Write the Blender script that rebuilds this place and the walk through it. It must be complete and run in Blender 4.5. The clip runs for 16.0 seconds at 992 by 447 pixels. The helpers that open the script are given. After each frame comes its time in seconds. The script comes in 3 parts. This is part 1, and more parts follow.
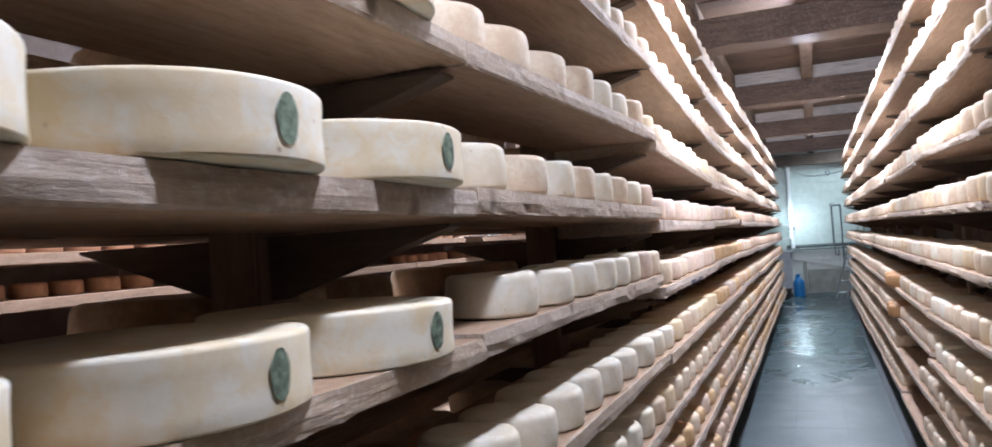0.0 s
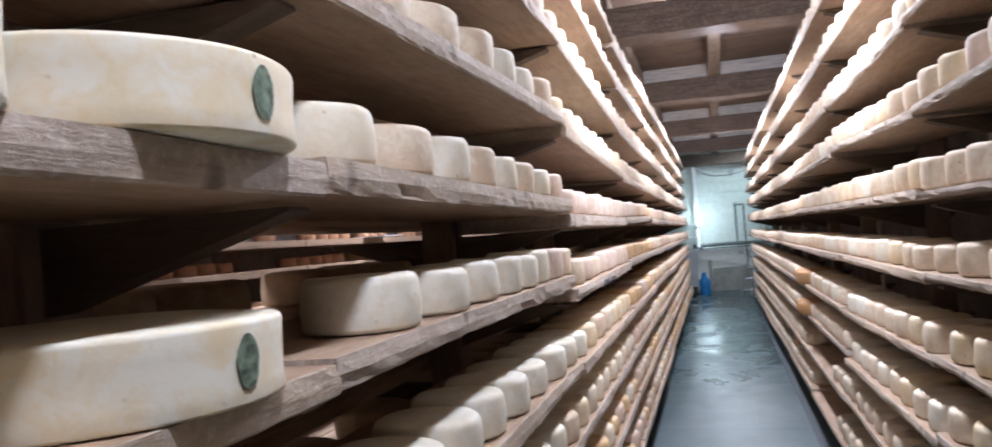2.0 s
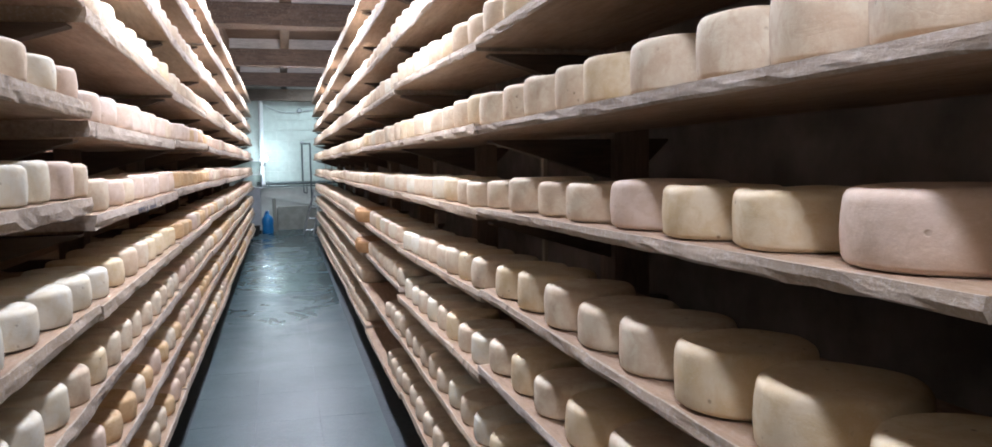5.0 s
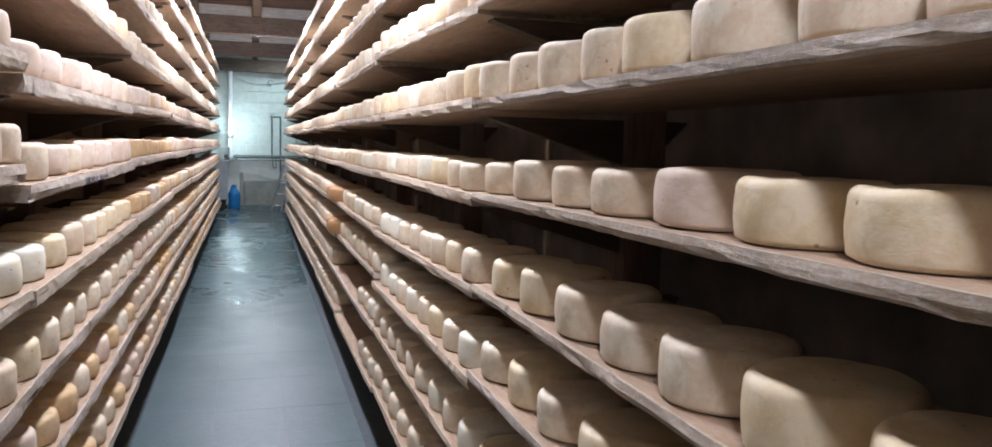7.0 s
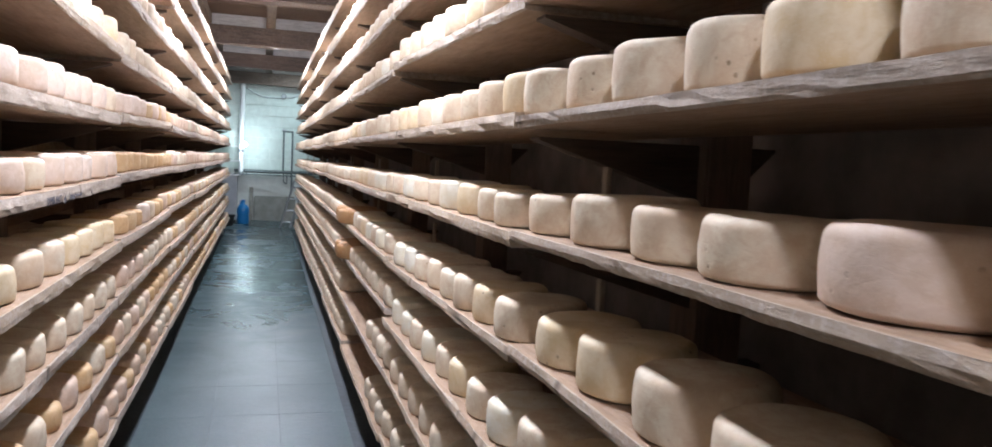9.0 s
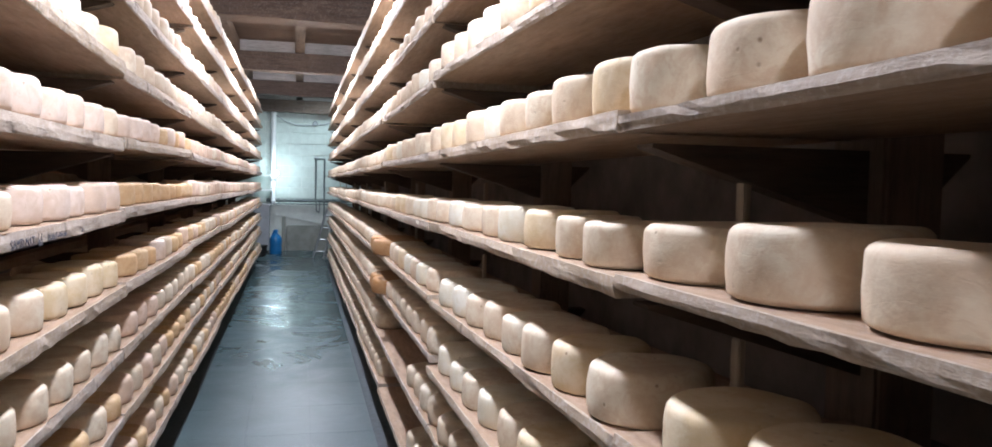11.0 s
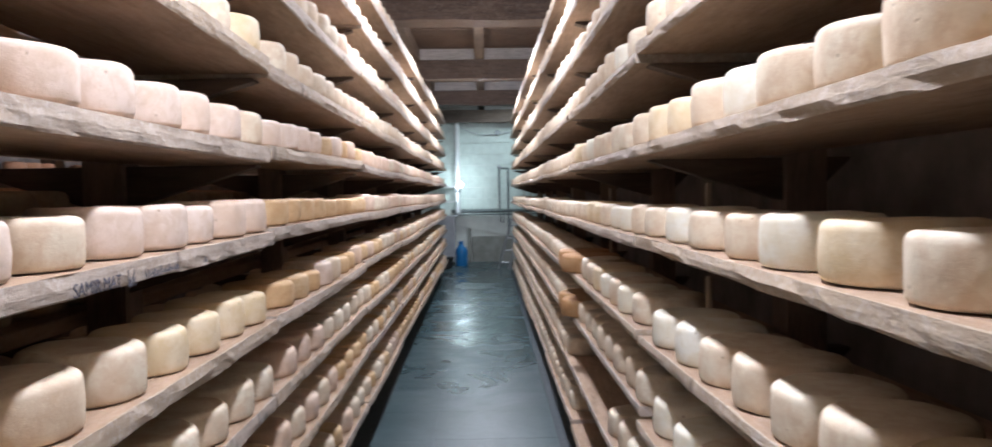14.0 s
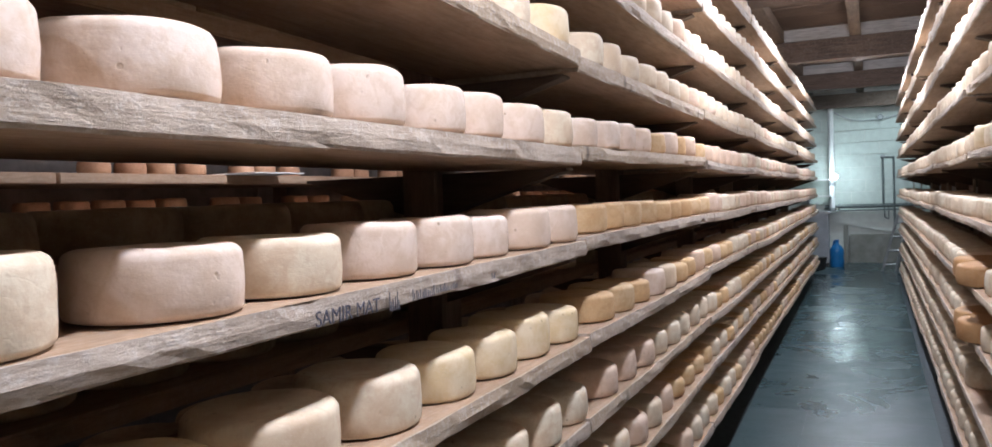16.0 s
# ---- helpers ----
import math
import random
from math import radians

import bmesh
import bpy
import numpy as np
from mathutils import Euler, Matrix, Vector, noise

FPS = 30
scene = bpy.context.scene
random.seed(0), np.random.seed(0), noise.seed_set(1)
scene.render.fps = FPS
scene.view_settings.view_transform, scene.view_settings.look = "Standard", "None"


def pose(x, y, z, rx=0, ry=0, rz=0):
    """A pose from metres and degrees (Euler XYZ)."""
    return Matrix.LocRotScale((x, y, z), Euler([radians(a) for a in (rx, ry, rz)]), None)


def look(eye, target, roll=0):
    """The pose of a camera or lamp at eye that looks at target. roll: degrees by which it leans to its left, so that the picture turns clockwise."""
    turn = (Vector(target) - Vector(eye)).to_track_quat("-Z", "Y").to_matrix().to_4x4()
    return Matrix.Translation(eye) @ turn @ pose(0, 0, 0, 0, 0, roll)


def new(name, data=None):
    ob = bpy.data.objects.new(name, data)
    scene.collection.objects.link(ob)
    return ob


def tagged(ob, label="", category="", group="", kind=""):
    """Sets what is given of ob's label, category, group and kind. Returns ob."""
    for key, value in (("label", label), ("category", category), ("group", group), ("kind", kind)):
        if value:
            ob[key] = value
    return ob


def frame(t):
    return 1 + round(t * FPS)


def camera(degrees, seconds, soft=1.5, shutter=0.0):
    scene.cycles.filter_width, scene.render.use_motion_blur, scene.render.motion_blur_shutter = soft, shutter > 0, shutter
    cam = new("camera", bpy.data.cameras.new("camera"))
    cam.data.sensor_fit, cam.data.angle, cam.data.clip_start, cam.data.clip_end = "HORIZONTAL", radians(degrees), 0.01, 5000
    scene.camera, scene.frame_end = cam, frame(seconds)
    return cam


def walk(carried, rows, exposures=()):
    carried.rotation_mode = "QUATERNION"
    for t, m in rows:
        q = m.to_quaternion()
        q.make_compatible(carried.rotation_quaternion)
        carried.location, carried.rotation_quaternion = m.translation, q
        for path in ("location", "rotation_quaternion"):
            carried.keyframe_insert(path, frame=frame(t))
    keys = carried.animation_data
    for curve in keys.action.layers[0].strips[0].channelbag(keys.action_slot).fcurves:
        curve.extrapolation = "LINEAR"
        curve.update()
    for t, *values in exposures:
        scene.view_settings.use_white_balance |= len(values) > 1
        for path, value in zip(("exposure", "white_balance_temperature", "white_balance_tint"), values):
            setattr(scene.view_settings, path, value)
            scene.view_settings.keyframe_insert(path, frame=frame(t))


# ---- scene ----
cam = camera(62.8, 16.0, 1.6, 0.4)
PATH = [
    (0, (0.009, -1.185, 1.69), (-0.716, 0.678, 1.745), -3.8),
    (0.5, (0.008, -1.067, 1.686), (-0.65, 0.821, 1.739), -4.3),
    (1, (0.007, -0.981, 1.689), (-0.635, 0.913, 1.741), -4.3),
    (1.5, (-0.022, -0.899, 1.681), (-0.64, 1.003, 1.731), -4.3),
    (2, (-0.062, -0.827, 1.671), (-0.579, 1.105, 1.716), -4.4),
    (2.5, (-0.099, -0.762, 1.669), (-0.277, 1.23, 1.682), -4.5),
    (3, (-0.101, -0.729, 1.653), (0.042, 1.265, 1.621), -4.1),
    (3.5, (-0.107, -0.673, 1.633), (0.239, 1.295, 1.561), -3.4),
    (4, (-0.065, -0.613, 1.632), (0.381, 1.334, 1.522), -3.3),
    (6.5, (-0.02, -0.326, 1.596), (0.533, 1.588, 1.416), 1.5),
    (7, (-0.03, -0.233, 1.61), (0.547, 1.672, 1.417), 1.3),
    (7.5, (-0.037, -0.154, 1.612), (0.561, 1.744, 1.413), 1.2),
    (8, (-0.017, -0.043, 1.605), (0.583, 1.854, 1.408), 1.3),
    (8.5, (0.002, 0.066, 1.606), (0.591, 1.968, 1.428), 2.4),
    (9, (0.02, 0.185, 1.622), (0.572, 2.102, 1.476), 2.7),
    (9.5, (-0.013, 0.291, 1.613), (0.493, 2.222, 1.487), 2.7),
    (12, (0.105, 0.906, 1.614), (0.545, 2.855, 1.534), 0.0),
    (12.5, (0.109, 1.009, 1.604), (0.5, 2.969, 1.528), -0.3),
    (13, (0.096, 1.111, 1.607), (0.423, 3.083, 1.531), -0.4),
    (13.5, (0.091, 1.203, 1.611), (0.279, 3.193, 1.536), -0.6),
    (14, (0.095, 1.299, 1.607), (0.122, 3.297, 1.531), -0.9),
    (14.5, (0.119, 1.399, 1.609), (-0.172, 3.376, 1.536), -1.3),
    (15, (0.152, 1.474, 1.627), (-0.432, 3.385, 1.563), -1.9),
    (15.5, (0.176, 1.541, 1.631), (-0.597, 3.384, 1.566), -2.0),
    (16, (0.163, 1.62, 1.625), (-0.673, 3.436, 1.562), -2.1),
]
walk(cam, [(t, look(eye, target, roll)) for t, eye, target, roll in PATH],
     [(0, 1.08, 6250, 12.5), (4, 1.1, 6400, 11), (8, 1.12, 6450, 10), (12.5, 0.97, 6400, 10.5), (14, 0.82, 6480, 10.5), (16, 0.70, 6520, 10)])

# ---------------------------------------------------------------- world and lamps
world = bpy.data.worlds.new("world")
world.use_nodes = True
world.node_tree.nodes["Background"].inputs[0].default_value = (0.55, 0.6, 0.7, 1)
world.node_tree.nodes["Background"].inputs[1].default_value = 0.02
scene.world = world

WARM = (0.86, 0.895, 1.03)
COOL = (0.73, 0.91, 1.0)


def area_lamp(name, eye, target, sx, sy, watts, colour):
    data = bpy.data.lights.new(name, "AREA")
    data.shape, data.size, data.size_y = "RECTANGLE", sx, sy
    data.energy, data.color = watts, colour
    ob = new(name, data)
    ob.matrix_world = look(eye, target)
    return ob


LAMP_Y = [(-0.4, 54), (2.6, 118), (5.55, 112), (8.6, 116), (11.7, 112)]
for ly, watts in LAMP_Y:
    data = bpy.data.lights.new("ceiling_light", "POINT")
    data.energy, data.color, data.shadow_soft_size = 0.3 * watts, WARM, 0.07
    new("ceiling_light", data).location = (0.08, ly, 3.045)
    data = bpy.data.lights.new("ceiling_light", "AREA")
    data.shape, data.size, data.energy, data.color = "DISK", 0.17, 0.19 * watts, WARM
    new("ceiling_light", data).location = (0.08, ly, 3.03)
for ly in (-1.3, 1.2, 4.4, 7.6, 10.8):
    area_lamp("side_aisle_light", (-1.9, ly, 3.05), (-1.9, ly + 0.001, 0), 0.8, 0.08, 40, WARM)
bulb_light = bpy.data.lights.new("bulb_light", "POINT")
bulb_light.energy, bulb_light.color, bulb_light.shadow_soft_size = 3, COOL, 0.05
new("bulb_light", bulb_light).location = (-0.34, 15.95, 1.79)
area_lamp("end_room_light", (0.6, 15.5, 3.1), (0.3, 15.9, 0), 0.9, 0.08, 9, COOL)

# ---------------------------------------------------------------- materials


def nodes_of(name):
    m = bpy.data.materials.new(name)
    m.use_nodes = True
    nt = m.node_tree
    return m, nt, nt.nodes["Principled BSDF"]


def noise_node(nt, scale, detail=5.0, rough=0.6, vec=None, dist=0.0):
    n = nt.nodes.new("ShaderNodeTexNoise")
    n.inputs["Scale"].default_value, n.inputs["Detail"].default_value = scale, detail
    n.inputs["Roughness"].default_value, n.inputs["Distortion"].default_value = rough, dist
    if vec is not None:
        nt.links.new(vec, n.inputs["Vector"])
    return n.outputs["Fac"]


def ramp(nt, fac, stops):
    r = nt.nodes.new("ShaderNodeValToRGB")
    while len(r.color_ramp.elements) < len(stops):
        r.color_ramp.elements.new(0.5)
    for e, (p, c) in zip(r.color_ramp.elements, stops):
        e.position, e.color = p, (*c, 1)
    nt.links.new(fac, r.inputs[0])
    return r.outputs[0]


def mix(nt, fac, a, b, mode="MIX"):
    n = nt.nodes.new("ShaderNodeMix")
    n.data_type, n.blend_type = "RGBA", mode
    for sock, v in ((n.inputs[0], fac), (n.inputs[6], a), (n.inputs[7], b)):
        if isinstance(v, (int, float)):
            sock.default_value = v
        elif isinstance(v, tuple):
            sock.default_value = (*v, 1)
        else:
            nt.links.new(v, sock)
    return n.outputs[2]


def bump(nt, bsdf, height, strength, dist=0.01):
    b = nt.nodes.new("ShaderNodeBump")
    b.inputs["Strength"].default_value, b.inputs["Distance"].default_value = strength, dist
    nt.links.new(height, b.inputs["Height"])
    nt.links.new(b.outputs[0], bsdf.inputs["Normal"])


def coords(nt, kind="Object", scale=(1, 1, 1), shift=True):
    tc = nt.nodes.new("ShaderNodeTexCoord")
    mp = nt.nodes.new("ShaderNodeMapping")
    mp.inputs["Scale"].default_value = scale
    nt.links.new(tc.outputs[kind], mp.inputs["Vector"])
    if shift:
        oi = nt.nodes.new("ShaderNodeObjectInfo")
        mu = nt.nodes.new("ShaderNodeMath")
        mu.operation = "MULTIPLY"
        mu.inputs[1].default_value = 37.0
        nt.links.new(oi.outputs["Random"], mu.inputs[0])
        nt.links.new(mu.outputs[0], mp.inputs["Location"])
    return mp.outputs[0]


def math_node(nt, op, a, b):
    n = nt.nodes.new("ShaderNodeMath")
    n.operation = op
    for i, v in enumerate((a, b)):
        if isinstance(v, (int, float)):
            n.inputs[i].default_value = v
        else:
            nt.links.new(v, n.inputs[i])
    return n.outputs[0]


def random_value(nt, island):
    if island:
        return nt.nodes.new("ShaderNodeNewGeometry").outputs["Random Per Island"]
    return nt.nodes.new("ShaderNodeObjectInfo").outputs["Random"]


def cheese_material(name, light, dark, blot, island=False, relief=0.35, wear=0.25):
    """Natural rind: cream to tan, with scuffs from turning, pits and darker blotches."""
    m, nt, b = nodes_of(name)
    v = coords(nt, "Object", shift=not island)
    w = coords(nt, "Object", (14, 14, 26), shift=not island)
    big = noise_node(nt, 13, 5, 0.6, v)
    fine = noise_node(nt, 60, 5, 0.6, v)
    scuff = noise_node(nt, 2.2, 5, 0.65, w, 0.4)
    pits = nt.nodes.new("ShaderNodeTexVoronoi")
    pits.inputs["Scale"].default_value = 34
    nt.links.new(v, pits.inputs["Vector"])
    pit = ramp(nt, pits.outputs["Distance"], [(0.05, (0, 0, 0)), (0.14, (1, 1, 1))])
    some = ramp(nt, noise_node(nt, 16, 2, 0.5, v), [(0.52, (1, 1, 1)), (0.6, (0, 0, 0))])
    pit = mix(nt, 1.0, pit, some, "LIGHTEN")
    crease = ramp(nt, noise_node(nt, 1.0, 3, 0.5, coords(nt, "Object", (9, 9, 24), shift=not island), 1.2), [(0.47, (1, 1, 1)), (0.5, (0, 0, 0)), (0.53, (1, 1, 1))])
    crease = mix(nt, 1.0, crease, ramp(nt, noise_node(nt, 11, 2, 0.5, v), [(0.5, (1, 1, 1)), (0.6, (0, 0, 0))]), "LIGHTEN")
    base = mix(nt, random_value(nt, island), light, dark)
    c = mix(nt, ramp(nt, big, [(0.45, (0, 0, 0)), (0.60, (1, 1, 1))]), base, mix(nt, 0.6, base, blot))
    c = mix(nt, ramp(nt, scuff, [(0.52, (0, 0, 0)), (0.78, (wear, wear, wear))]), c, blot)
    mott = ramp(nt, noise_node(nt, 30, 6, 0.7, v, 0.8), [(0.47, (0, 0, 0)), (0.60, (0.5, 0.5, 0.5))])
    c = mix(nt, mott, c, blot)
    pale = ramp(nt, noise_node(nt, 21, 4, 0.6, w), [(0.55, (0, 0, 0)), (0.75, (0.35, 0.35, 0.35))])
    c = mix(nt, pale, c, (0.78, 0.74, 0.68))
    c = mix(nt, pit, mix(nt, 0.75, c, (0.26, 0.17, 0.10)), c)
    nt.links.new(c, b.inputs["Base Color"])
    b.inputs["Roughness"].default_value = 0.68
    b.inputs["Specular IOR Level"].default_value = 0.35
    h = math_node(nt, "ADD", math_node(nt, "MULTIPLY", fine, 0.3), math_node(nt, "MULTIPLY", scuff, 0.2))
    h = math_node(nt, "ADD", h, math_node(nt, "MULTIPLY", big, 0.9))
    h = math_node(nt, "ADD", h, math_node(nt, "MULTIPLY", pit, 0.4))
    h = math_node(nt, "ADD", h, math_node(nt, "MULTIPLY", crease, 0.04))
    bump(nt, b, h, relief, 0.006)
    return m


def wood_material(name, pale, mid, deep, along=(6, 0.7, 6), rough=0.75, bleach=0.0, strength=0.6, drips=False, vary=0.0):
    """Sawn wood with grain along one axis, stains, and bleached wear."""
    m, nt, b = nodes_of(name)
    v = coords(nt, "Object", along)
    grain = noise_node(nt, 9, 8, 0.75, v, 0.2)
    v2 = coords(nt, "Object")
    stain = noise_node(nt, 3.5, 5, 0.6, v2)
    speck = noise_node(nt, 70, 6, 0.75, v2)
    c = ramp(nt, grain, [(0.3, deep), (0.5, mid), (0.72, pale)])
    c = mix(nt, ramp(nt, stain, [(0.4, (0, 0, 0)), (0.7, (0.8, 0.8, 0.8))]), c, mix(nt, 0.5, c, deep))
    if vary:
        c = mix(nt, math_node(nt, "MULTIPLY", random_value(nt, False), vary), c, (0.43, 0.325, 0.215))
    if bleach:
        c = mix(nt, ramp(nt, speck, [(0.5, (0, 0, 0)), (0.62, (bleach, bleach, bleach))]), c, (0.62, 0.58, 0.55))
    if drips:
        d = nt.nodes.new("ShaderNodeTexVoronoi")
        d.inputs["Scale"].default_value = 1.0
        nt.links.new(coords(nt, "Object", (6, 9, 5)), d.inputs["Vector"])
        c = mix(nt, ramp(nt, d.outputs["Distance"], [(0.08, (0.75, 0.75, 0.75)), (0.2, (0, 0, 0))]), c, (0.09, 0.06, 0.04))
    nt.links.new(c, b.inputs["Base Color"])
    b.inputs["Roughness"].default_value = rough
    bump(nt, b, math_node(nt, "ADD", grain, math_node(nt, "MULTIPLY", speck, 0.5)), strength, 0.006)
    return m


def plain_material(name, colour, rough=0.5, metal=0.0, var=0.25, scale=14, strength=0.15):
    m, nt, b = nodes_of(name)
    v = coords(nt, "Object")
    f = noise_node(nt, scale, 6, 0.6, v)
    dark = tuple(x * (1 - var) for x in colour)
    nt.links.new(ramp(nt, f, [(0.35, dark), (0.65, colour)]), b.inputs["Base Color"])
    b.inputs["Roughness"].default_value, b.inputs["Metallic"].default_value = rough, metal
    bump(nt, b, f, strength, 0.004)
    return m


CREAM = cheese_material("rind_cream", (0.74, 0.67, 0.54), (0.70, 0.595, 0.455), (0.57, 0.42, 0.29))
PINK = cheese_material("rind_pink", (0.71, 0.60, 0.53), (0.67, 0.53, 0.44), (0.56, 0.42, 0.31))
WHITE = cheese_material("rind_white", (0.77, 0.75, 0.67), (0.74, 0.70, 0.59), (0.66, 0.58, 0.42))
ORANGE = cheese_material("rind_orange", (0.60, 0.40, 0.215), (0.60, 0.45, 0.28), (0.46, 0.28, 0.135))
AMBER = cheese_material("rind_amber", (0.46, 0.27, 0.13), (0.42, 0.24, 0.11), (0.36, 0.18, 0.07))
YELLOW = cheese_material("rind_yellow", (0.74, 0.635, 0.465), (0.72, 0.60, 0.435), (0.62, 0.47, 0.26))
IVORY = cheese_material("rind_ivory", (0.76, 0.75, 0.67), (0.74, 0.72, 0.62), (0.70, 0.57, 0.34), relief=0.14, wear=0.12)
FAR = {k: cheese_material("far_" + k, a, b_, c_, True) for k, a, b_, c_ in (
    ("cream", (0.73, 0.66, 0.54), (0.68, 0.57, 0.44), (0.55, 0.42, 0.29)),
    ("orange", (0.66, 0.48, 0.30), (0.60, 0.41, 0.23), (0.50, 0.31, 0.14)),
    ("pink", (0.70, 0.55, 0.46), (0.66, 0.50, 0.38), (0.54, 0.38, 0.27)),
    ("tan", (0.50, 0.40, 0.28), (0.44, 0.33, 0.22), (0.32, 0.22, 0.14)),
    ("red", (0.45, 0.24, 0.15), (0.50, 0.30, 0.18), (0.35, 0.18, 0.10)))}
BOARD = wood_material("shelf_wood", (0.48, 0.335, 0.23), (0.385, 0.26, 0.172), (0.235, 0.15, 0.097), bleach=0.12, strength=0.4)
BOARD_EDGE = wood_material("shelf_edge", (0.60, 0.53, 0.47), (0.47, 0.395, 0.335), (0.24, 0.185, 0.15), bleach=0.5, drips=True, vary=0.75, strength=0.8)
POST = wood_material("post_wood", (0.33, 0.24, 0.18), (0.25, 0.18, 0.135), (0.13, 0.09, 0.07), along=(6, 6, 0.7))
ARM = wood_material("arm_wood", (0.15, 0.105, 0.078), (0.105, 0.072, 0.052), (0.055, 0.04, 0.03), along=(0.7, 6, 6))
BEAM = wood_material("beam_wood", (0.21, 0.145, 0.108), (0.135, 0.092, 0.07), (0.055, 0.038, 0.03), along=(0.6, 5, 5), bleach=0.15, strength=1.0)
PLANK = wood_material("plank_wood", (0.21, 0.14, 0.095), (0.145, 0.092, 0.062), (0.065, 0.042, 0.03), along=(0.6, 6, 6))
JOIST = wood_material("joist_wood", (0.28, 0.21, 0.16), (0.2, 0.15, 0.11), (0.09, 0.065, 0.05))
LIMED = wood_material("limed_wood", (0.62, 0.60, 0.58), (0.48, 0.46, 0.44), (0.24, 0.22, 0.20), along=(0.6, 6, 6))
PALE = wood_material("peg_wood", (0.52, 0.44, 0.35), (0.42, 0.35, 0.27), (0.28, 0.22, 0.17), along=(6, 6, 0.7))
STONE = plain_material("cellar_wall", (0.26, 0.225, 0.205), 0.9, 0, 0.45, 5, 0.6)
PLASTER = plain_material("plaster", (0.74, 0.78, 0.74), 0.85, 0, 0.12, 8, 0.3)
BLOCKS = plain_material("painted_block", (0.62, 0.70, 0.66), 0.85, 0, 0.14, 9, 0.5)
CONCRETE = plain_material("concrete", (0.30, 0.30, 0.27), 0.9, 0, 0.35, 6, 0.6)
STEEL = plain_material("steel", (0.45, 0.48, 0.50), 0.4, 0.8, 0.25, 20, 0.1)
IRON = plain_material("iron_pipe", (0.16, 0.19, 0.19), 0.5, 0.5, 0.3, 20, 0.2)
GREY = plain_material("grey_paint", (0.42, 0.45, 0.48), 0.5, 0.1, 0.2, 6, 0.1)
WHITEP = plain_material("white_paint", (0.80, 0.82, 0.82), 0.5, 0, 0.08, 10, 0.1)
BLUE = plain_material("blue_plastic", (0.02, 0.22, 0.55), 0.3, 0, 0.2, 10, 0.05)
STAMP = plain_material("green_stamp", (0.20, 0.28, 0.20), 0.75, 0, 0.78, 95, 0.05)
INK = plain_material("ink", (0.085, 0.085, 0.12), 0.7, 0, 0.3, 60, 0.05)
FADED = plain_material("faded_ink", (0.17, 0.165, 0.2), 0.75, 0, 0.3, 60, 0.05)
BLACK = plain_material("black_rubber", (0.02, 0.02, 0.02), 0.6, 0, 0.3, 30, 0.1)


def tile_material():
    m, nt, b = nodes_of("slate_tile")
    v = nt.nodes.new("ShaderNodeNewGeometry").outputs["Position"]
    big = noise_node(nt, 2.2, 5, 0.6, v)
    fine = noise_node(nt, 55, 6, 0.7, v)
    c = ramp(nt, big, [(0.3, (0.027, 0.054, 0.06)), (0.7, (0.043, 0.079, 0.087))])
    c = mix(nt, ramp(nt, fine, [(0.45, (0, 0, 0)), (0.75, (0.5, 0.5, 0.5))]), c, (0.08, 0.126, 0.137))
    nt.links.new(c, b.inputs["Base Color"])
    geo = nt.nodes.new("ShaderNodeNewGeometry")
    sep = nt.nodes.new("ShaderNodeSeparateXYZ")
    nt.links.new(geo.outputs["Position"], sep.inputs[0])
    far = nt.nodes.new("ShaderNodeMapRange")
    far.inputs[1].default_value, far.inputs[2].default_value = 4.0, 9.0
    nt.links.new(sep.outputs["Y"], far.inputs[0])
    patch = ramp(nt, noise_node(nt, 1.7, 5, 0.6, geo.outputs["Position"], 0.6), [(0.2, (0, 0, 0)), (0.62, (1, 1, 1))])
    wet = math_node(nt, "MULTIPLY", math_node(nt, "MAXIMUM", far.outputs[0], 0.22), patch)
    r = nt.nodes.new("ShaderNodeMapRange")
    r.inputs[3].default_value, r.inputs[4].default_value = 0.5, 0.13
    nt.links.new(wet, r.inputs[0])
    nt.links.new(r.outputs[0], b.inputs["Roughness"])
    bump(nt, b, math_node(nt, "ADD", fine, noise_node(nt, 14, 4, 0.6, v)), 0.32, 0.004)
    return m


TILE = tile_material()
GROUT = plain_material("grout", (0.045, 0.062, 0.072), 0.6, 0, 0.4, 30, 0.3)


def glow_material(name, colour, power):
    m, nt, b = nodes_of(name)
    b.inputs["Emission Color"].default_value = (*colour, 1)
    b.inputs["Emission Strength"].default_value = power
    b.inputs["Base Color"].default_value = (0.9, 0.9, 0.9, 1)
    return m


TUBE = glow_material("tube_glow", WARM, 6)
BULB = glow_material("bulb_glow", COOL, 90)

# ---------------------------------------------------------------- mesh helpers


def mesh_of(name, verts, faces, mats, smooth=False, slots=None):
    me = bpy.data.meshes.new(name)
    me.from_pydata(verts, [], faces)
    for m in mats if isinstance(mats, (list, tuple)) else [mats]:
        me.materials.append(m)
    if slots is not None:
        me.polygons.foreach_set("material_index", slots)
    me.polygons.foreach_set("use_smooth", [smooth] * len(faces))
    me.update()
    return me


def part(name, bm, material, parent, label=""):
    me = bpy.data.meshes.new(name)
    bm.to_mesh(me)
    bm.free()
    me.materials.append(material)
    ob = new(name, me)
    ob.parent = parent
    if label:
        tagged(ob, label)
    return ob


def piece(name, me, parent, at=(0, 0, 0), rz=0.0, label=""):
    ob = new(name, me)
    ob.parent = parent
    ob.location, ob.rotation_euler = at, (0, 0, rz)
    if label:
        tagged(ob, label)
    return ob


